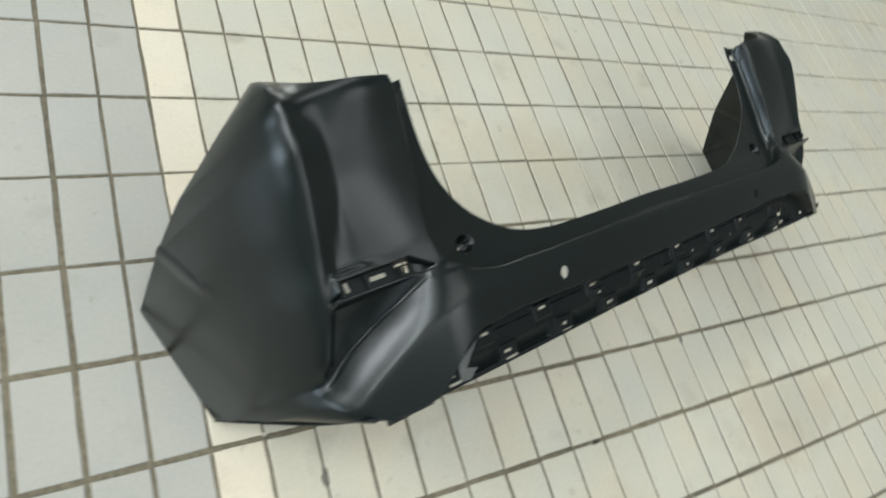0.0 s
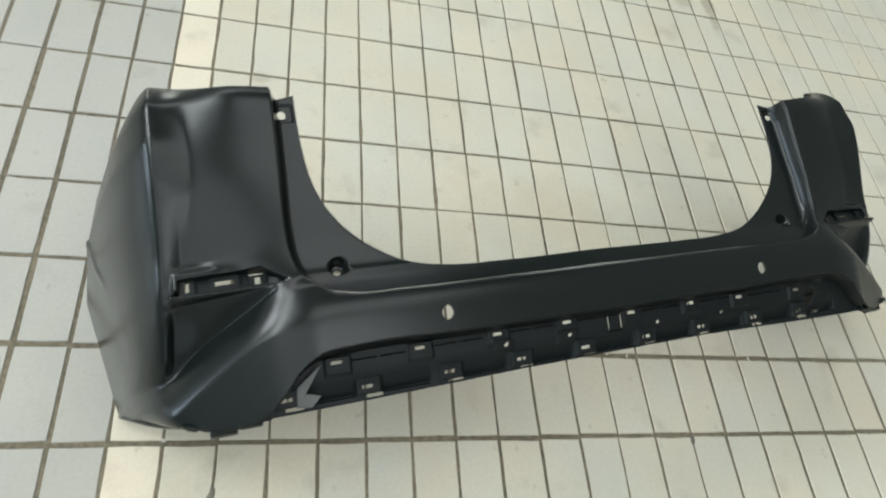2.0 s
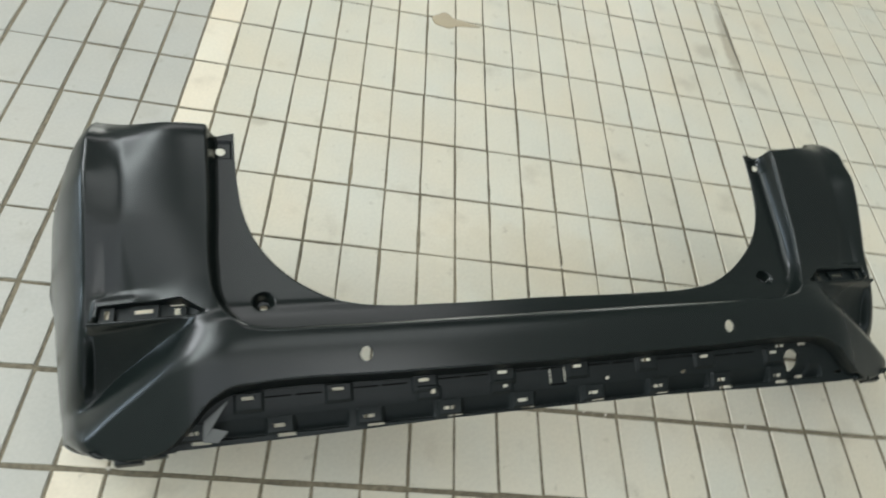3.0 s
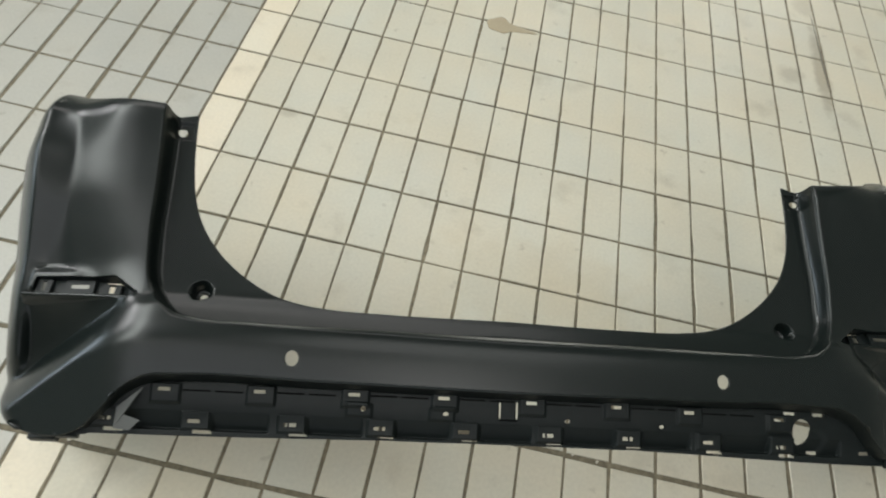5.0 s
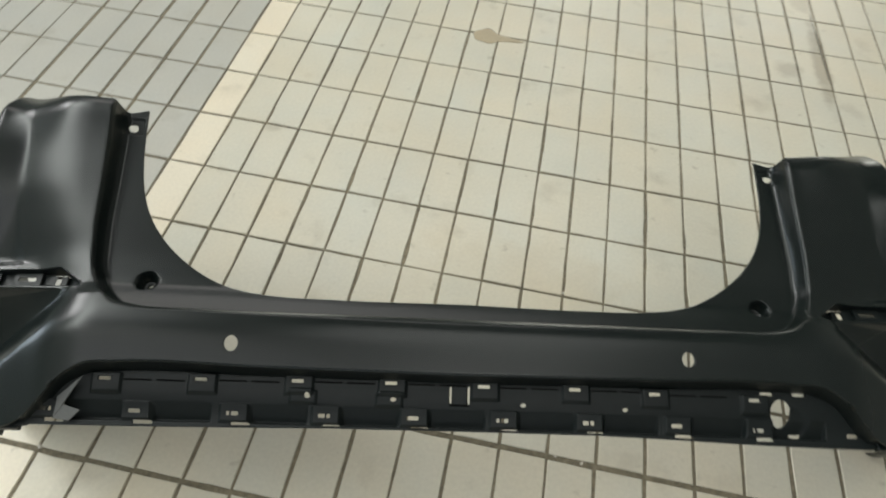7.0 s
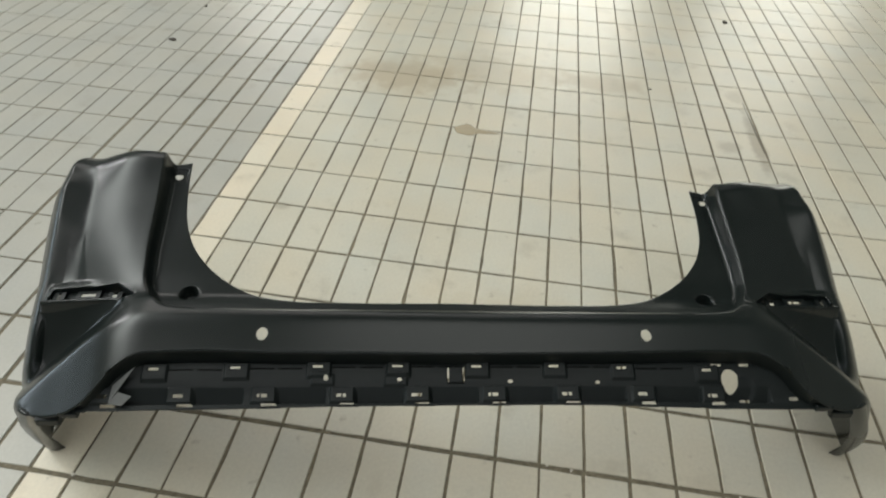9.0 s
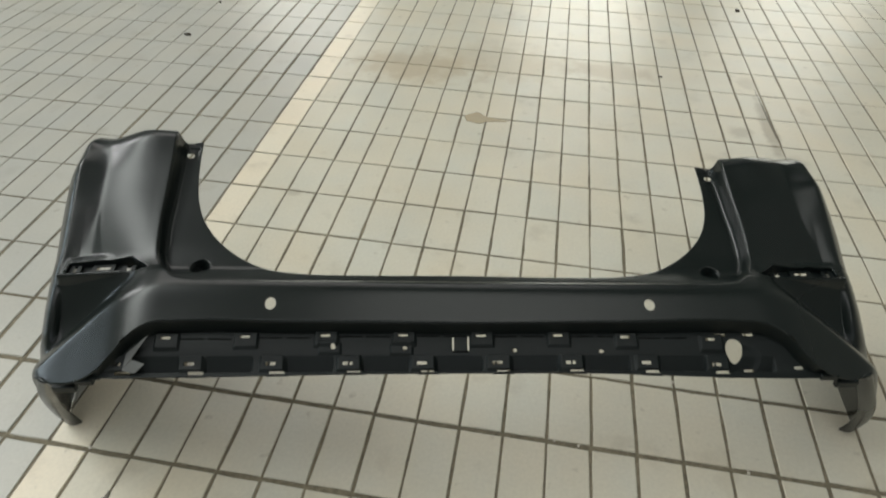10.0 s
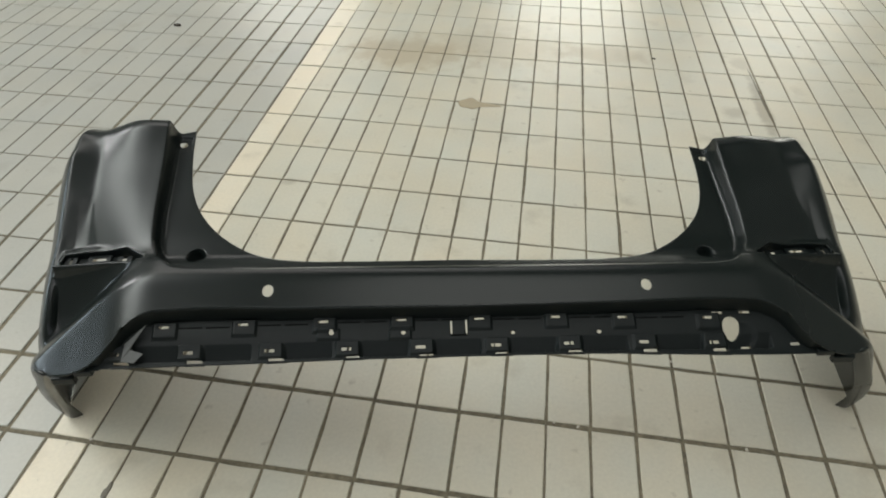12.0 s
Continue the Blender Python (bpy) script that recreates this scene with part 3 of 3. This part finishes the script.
v, f = sheet(flange, BOLTS, lambda s, p: flange_z(np.abs(s), p))
shell("tailgate_flange", v, f, plastic, bumper, "black flange with screw cups round the tailgate opening")

# recessed lower panel with the clip seats
UPPER = [(-0.522, -0.038), (-0.384, -0.036), (-0.243, -0.034), (-0.105, -0.033), (0.034, -0.034), (0.172, -0.034), (0.294, -0.037), (0.4485, -0.041)]
LOWER = [-0.603, -0.4765, -0.3356, -0.2016, -0.0712, 0.0626, 0.1925, 0.328, 0.4553]


def panel_z(s, p):
    z = smooth_lerp(p, [-0.11, -0.09, -0.076, -0.053, -0.032, -0.02], [0.371, 0.375, 0.380, 0.397, 0.405, 0.409])
    for a, q in UPPER:
        seat = np.maximum(np.abs(s - a - 0.002) / 0.021, np.abs(p - q + 0.004) / 0.013)
        z = z + 0.006 * (1 - step(0.92, 1.04, seat))
    for a in LOWER:
        seat = np.maximum(np.abs(s - a - 0.002) / 0.021, np.abs(p + 0.0755) / 0.0115)
        z = z + 0.006 * (1 - step(0.92, 1.04, seat))
        trough = np.clip((-0.063 - p) / 0.019, 0, 1) * (1 - step(0.083, 0.088, -p))
        z = z - 0.010 * trough * (1 - step(0.94, 1.0, np.abs(s - a - 0.067) / 0.042))
    for a, q in ((-0.228, -0.0526), (-0.101, -0.054)):
        pad = np.maximum(np.abs(s - a + 0.006) / 0.020, np.abs(p - q) / 0.0085)
        z = z + 0.004 * (1 - step(0.90, 1.04, pad))
    # the lower edge sags towards one end
    z = z - 0.007 * step(0.2, 0.6, s) * step(0.03, 0.09, -p)
    pipe = np.hypot((s - 0.512) / 0.030, (p + 0.066) / 0.020)
    return z - 0.004 * (1 - step(0.55, 1.0, pipe))


n, m = 760, 56
s = np.linspace(-0.645, 0.645, n)
rim_a, rim_p = rim[:, 0][::-1], rim[:, 1][::-1]
upto = np.argmax(rim_a > 0.629)
p_top = np.interp(np.abs(s), rim_a[:upto], rim_p[:upto]) - 0.002
p_low = lerp(np.abs(s), [0, 0.2, 0.4, 0.52, 0.60, 0.655], [-0.091, -0.0915, -0.0945, -0.0955, -0.096, -0.096])
p_low -= 0.003 * step(0.2, 0.6, s)
q = np.linspace(0, 1, m)
gs = np.repeat(s[:, None], m, 1)
gp = (p_top + 0.005)[:, None] * (1 - q) + np.minimum(p_low, p_top - 0.004)[:, None] * q
HOLES = [(a, p, 0.0088, 0.0025, False) for a, p in UPPER] + [(a, -0.0770 - 0.004 * step(0.3, 0.6, a), 0.0088, 0.0026, False) for a in LOWER + [0.519, 0.606]]
HOLES += [(a + 0.012, -0.0893, 0.014, 0.0023, False) for a in LOWER]
HOLES += [(a, p, 0.0044, 0.0028, True) for a, p in ((-0.228, -0.0526), (-0.101, -0.054), (0.094, -0.0555), (0.250, -0.0573))]
HOLES += [(-0.0156, -0.044, 0.0016, 0.012, False), (0.0115, -0.044, 0.0016, 0.012, False)]
HOLES += [(0.471, -0.029, 0.010, 0.0026, False), (0.522, -0.029, 0.010, 0.0026, False), (0.492, -0.054, 0.0165, 0.0175, True)]
v, f = sheet(np.stack([gs, gp, panel_z(gs, gp)], -1), HOLES, panel_z)
shell("lower_panel", v, f[:, ::-1], textured, bumper, "recessed black panel with rows of clip holes", 0.0025)


# matt black bars painted in as the shade of short slits between upper seats
matt = material("slit_shade_black", (0.004, 0.0045, 0.0045), 0.9, 0, 0.1, 60, specular=0.1)
for a, q in UPPER[:-1]:
    for k in (0.045, 0.093):
        x = a + k
        p0 = q + 0.0015
        z0 = panel_z(np.array([x]), np.array([p0]))[0]
        bm = box(x - 0.0205, p0 - 0.0012, z0 - 0.002, x + 0.0205, p0 + 0.0012, z0 + 0.0006)
        for vert in bm.verts:
            vert.co = bent([vert.co])[0]
        part("slit", bm, matt, bumper, "thin matt black bar standing for a slit's shade")


z0 = panel_z(np.array([0.0]), np.array([-0.057]))[0]
part("slit", box(-0.0165, -0.0590, z0 - 0.002, 0.0125, -0.0562, z0 + 0.0006), matt, bumper, "thin matt black bar standing for a slit's shade")
# moulded tabs across some of the clip holes
for k, a in enumerate(LOWER):
    if k % 3 == 1:
        continue
    p0 = -0.0770 - 0.004 * step(0.3, 0.6, a)
    z0 = panel_z(np.array([a]), np.array([p0]))[0]
    x = a + (0.002, 0, -0.003)[k % 3]
    bm = box(x - 0.0012, p0 - 0.0024, z0 - 0.003, x + 0.0012, p0 + 0.0034, z0 - 0.0005)
    for vert in bm.verts:
        vert.co = bent([vert.co])[0]
    part("clip_tab", bm, textured, bumper, "small moulded tab across a clip hole")


# dark foot strip along the panel's lower edge, with notches
rows = []
for x, pl in zip(s[::2], p_low[::2]):
    z0 = panel_z(np.array([x]), np.array([pl]))[0]
    near = min(abs(x - a - 0.012) for a in LOWER)
    drop = 0.003 + 0.003 * (near < 0.020)
    rows.append([(x, pl + 0.0005 + 0.002 * q, z0 - 0.0005 - drop * q) for q in np.linspace(0, 1, 4)])
v, f = sheet(np.array(rows))
shell("foot_strip", v, f[:, ::-1], textured, bumper, "dark notched strip along the lower edge", 0.003)


# a strip of pale tape left on one end of the panel
TAPE = [(-0.548, -0.041, 0.419), (-0.586, -0.064, 0.396), (-0.574, -0.074, 0.394), (-0.551, -0.080, 0.390), (-0.566, -0.093, 0.382), (-0.588, -0.091, 0.385)]
bm = bmesh.new()
low = [bm.verts.new(v) for v in bent(TAPE)]
high = [bm.verts.new((x, y, z + 0.0012)) for x, y, z in bent(TAPE)]
for ring in (low[::-1], high):
    bmesh.ops.triangulate(bm, faces=[bm.faces.new(ring)])
for k in range(len(low)):
    j = (k + 1) % len(low)
    bm.faces.new((low[k], low[j], high[j], high[k]))
bmesh.ops.recalc_face_normals(bm, faces=bm.faces)
part("tape_strip", bm, tape, bumper, "pale grey tape strip")


def lug(x0, x1, p, z, drop):
    """A mounting lug under the corner of the skin."""
    bm = box(x0, p - 0.007, z - drop, x1, p + 0.005, z, 0.0015)
    for vert in bm.verts:
        vert.co = bent([vert.co])[0]
    return part("mounting_lug", bm, textured, bumper, "black mounting lug")


for sign in (-1, 1):
    # dark strip under the corner of the skin, out to the side panel
    rows = []
    for x in np.linspace(0.612, 0.738, 60):
        pr = np.interp(x, [0.612, 0.630, 0.721, 0.738], [-0.083, -0.094, -0.0925, -0.085])
        zr = face_z(np.array([x]), np.array([pr]))[0] - 0.001
        rows.append([(sign * x, pr + 0.003 + 0.004 * q, zr - 0.020 * q) for q in np.linspace(0, 1, 4)])
    v, f = sheet(np.array(rows))
    shell("corner_strip", v, f if sign < 0 else f[:, ::-1], textured, bumper, "dark strip under the corner", 0.003)
    for x0, x1, drop in ((0.640, 0.672, 0.012), (0.676, 0.716, 0.016)):
        lug(min(sign * x0, sign * x1), max(sign * x0, sign * x1), -0.0945, face_z(np.array([(x0 + x1) / 2]), np.array([-0.093]))[0] - 0.008, drop)

# drop wall from the skin's lower rim to the panel
rows = []
for x, pt in zip(s, p_top):
    zt = face_z(np.array([abs(x)]), np.array([pt + 0.002]))[0] - 0.001
    zl = panel_z(np.array([3.0]), np.array([pt + 0.004]))[0] - 0.002
    q = np.linspace(0, 1, 9)
    rows.append(np.c_[np.full(9, x), pt + 0.002 + 0.003 * q, zt + (min(zl, zt - 0.004) - zt) * q])
v, f = sheet(np.array(rows))
shell("groove_wall", v, f[:, ::-1], textured, bumper, "dark drop wall under the skin's lower edge", 0.002)

# ---- floor ----
ground = tagged(part("floor", box(-15.0, -7.4, -0.2, 7.2, 9.2, -0.003), grout, None), "tiled hall floor with dark worn grout", "floor", kind="structure")


def tile_mesh(name, mat, wx, wy, rnd, steps=(1, 1)):
    """A pressed tile with eased edges; steps: how many uneven lengths each side is worn into."""
    b = 0.0016
    hx, hy = wx / 2, wy / 2
    ring = []
    corners = ((-hx, -hy), (hx, -hy), (hx, hy), (-hx, hy))
    for k in range(4):
        (x0, y0), (x1, y1) = corners[k], corners[(k + 1) % 4]
        n = steps[k % 2]
        for q in range(n):
            r = (q + (rnd.uniform(-0.25, 0.25) if q else 0)) / n
            wear = abs(rnd.gauss(0, 0.0009)) if max(steps) > 1 else 0
            ring.append(((x0 + (x1 - x0) * r) * (1 - wear / hx), (y0 + (y1 - y0) * r) * (1 - wear / hy)))
    n = len(ring)
    v = [(x, y, -0.008) for x, y in ring] + [(x, y, -b) for x, y in ring]
    v += [(x * (1 - b / hx), y * (1 - b / hy), 0) for x, y in ring]
    f = [tuple(range(2 * n, 3 * n))]
    for k in range(n):
        j = (k + 1) % n
        f += [(k, j, n + j, n + k), (n + k, n + j, 2 * n + j, 2 * n + k)]
    return v, f, mesh_of(name, v, f, mat, False)


rnd = random.Random(7)
MESHES, RAW = {}, {}
NEAR, FAR = (0.0949, 0.1900), (0.0954, 0.1946)
for size in (NEAR, FAR):
    RAW[size] = tile_mesh("tile", PAINTS["grey", True], *size, rnd)[:2]
    for shade in ("grey", "beige", "cream"):
        MESHES[shade, size] = [tile_mesh("tile", PAINTS[shade, False], size[0] + rnd.uniform(-1, 1) * 0.0008, size[1], rnd, (2, 4))[2] for _ in range(7)]
rest = {shade: ([], []) for shade in ("grey", "beige", "cream")}
for i in range(-148, 70):
    for j in range(-36, 45):
        # the columns beyond the cream line drift a little off the grid
        drift = lerp(i + 0.5, [-9, -5.5, -4.5, -3, -2, 0, 13, 17, 20, 24, 34], [-0.019, -0.022, -0.020, -0.014, -0.008, 0, 0, 0.006, 0.013, 0.020, 0.030])
        if i < 0:
            straight = lerp(i + 0.5, [-9, -5.5, -4.5, -3.5, -2.5, -1.5, 0], [-0.019, -0.020, -0.014, -0.010, -0.005, -0.001, 0])
            drift = straight + (drift - straight) * step(1.1, 1.9, (j + 0.5) * 0.2)
        x, y = (i + 0.5) * 0.1 + drift + rnd.uniform(-1, 1) * 0.0011, (j + 0.5) * 0.2 + rnd.uniform(-1, 1) * 0.0012
        tilt = (rnd.uniform(-1, 1) * 0.0035, rnd.uniform(-1, 1) * 0.0025, rnd.uniform(-1, 1) * 0.004)
        m = Matrix.LocRotScale((x, y, rnd.uniform(-0.0006, 0)), Euler(tilt), None)
        shade = "cream" if i == 0 else "grey" if i < 0 else "beige"
        size = NEAR if j < 2 else FAR
        if -3 <= i < 20 and -2 <= j < 11:
            ob = new("tile", rnd.choice(MESHES[shade, size]))
            ob.parent = ground
            ob.matrix_world = m
        else:
            tv, tf = RAW[size]
            vs, fs = rest[shade]
            base = len(vs)
            vs += [m @ Vector(q) for q in tv]
            fs += [tuple(base + k for k in q) for q in tf]
for shade, (vs, fs) in rest.items():
    ob = new("tile_field", mesh_of("tile_field", vs, fs, PAINTS[shade, True], False))
    ob.parent = ground
    tagged(ob, kind="stuff")


# ---- small things on the floor ----
def blob(name, x, y, z, long, wide, high, turn, mat, seed, label, category, tail=0.0, n=18, group=""):
    """A low uneven lump with a ragged outline, lying on the floor."""
    r = random.Random(seed)
    bm = bmesh.new()
    rough = 0.16 if n < 30 else 0.03
    shape = [1 + r.uniform(-rough, rough) + 0.09 * math.sin(3 * 2 * math.pi * k / n + seed) + 0.06 * math.sin(5 * 2 * math.pi * k / n) for k in range(n)]
    rings = []
    for scale, up in ((1.0, 0.0), (0.93, 0.75), (0.55, 1.0)):
        ring = []
        for k in range(n):
            w = 2 * math.pi * k / n
            out = shape[k] * (1 + tail * max(0, math.cos(w)) ** 14)
            ring.append(bm.verts.new((math.cos(w) * long / 2 * out * scale, math.sin(w) * wide / 2 * shape[k] * scale, up * high)))
        rings.append(ring)
    for a, b in zip(rings, rings[1:]):
        for k in range(n):
            bm.faces.new((a[k], a[(k + 1) % n], b[(k + 1) % n], b[k]))
    bm.faces.new(rings[-1])
    bm.faces.new(rings[0][::-1])
    ob = part(name, bm, mat, None, label, True)
    ob.matrix_world = pose(x, y, z, 0, 0, turn)
    return tagged(ob, label, category, group)


blob("dried_spill", 0.757, 1.589, 0.0002, 0.078, 0.082, 0.0005, -2, stain_coat, 4, "dried tan spill with a thin tail on the tiles", "stain", 2.8, 44)
blob("mortar_lump", 0.198, -0.104, -0.001, 0.040, 0.014, 0.003, 88, paste, 2, "dark grey mortar lump lying along a tile joint", "mortar")
blob("mortar_lump", 0.873, -0.203, -0.003, 0.022, 0.010, 0.005, 8, crumb, 3, "small dark dirt lump in a tile joint", "dirt")
blob("mortar_lump", 1.300, -0.012, -0.003, 0.026, 0.013, 0.004, 80, paste, 6, "grey mortar lump at a tile joint crossing", "mortar")
blob("joint_dirt", 1.902, 1.83, -0.003, 0.46, 0.009, 0.0034, 91, paste, 8, "dark dirt packed in a long tile joint", "dirt", 0.0, 30)
for k, (x, y, size) in enumerate(((-0.688, 2.089, 0.034), (-0.903, 2.68, 0.040), (-0.708, 2.501, 0.018), (1.977, 2.952, 0.034), (1.510, 2.093, 0.016))):
    blob("grit", x, y, 0, size, size * 0.6, size * 0.25, 35 * k, crumb, 11 + k, "small dark crumb of dirt on the tiles", "dirt", 0.2, 10, "dirt crumbs on the floor")
for k, (x, y, size) in enumerate(((1.117, 0.204, 0.007), (1.172, 0.201, 0.009), (1.540, 0.199, 0.008), (0.10, 0.006, 0.010), (0.21, 0.40, 0.008), (1.10, 0.61, 0.007), (1.40, 0.42, 0.008))):
    blob("mortar_chip", x, y, -0.003, size, size * 0.7, 0.004, 50 * k, chip_paint, 31 + k, "pale mortar chip in a tile joint", "mortar", 0.0, 8, "mortar chips in the joints")
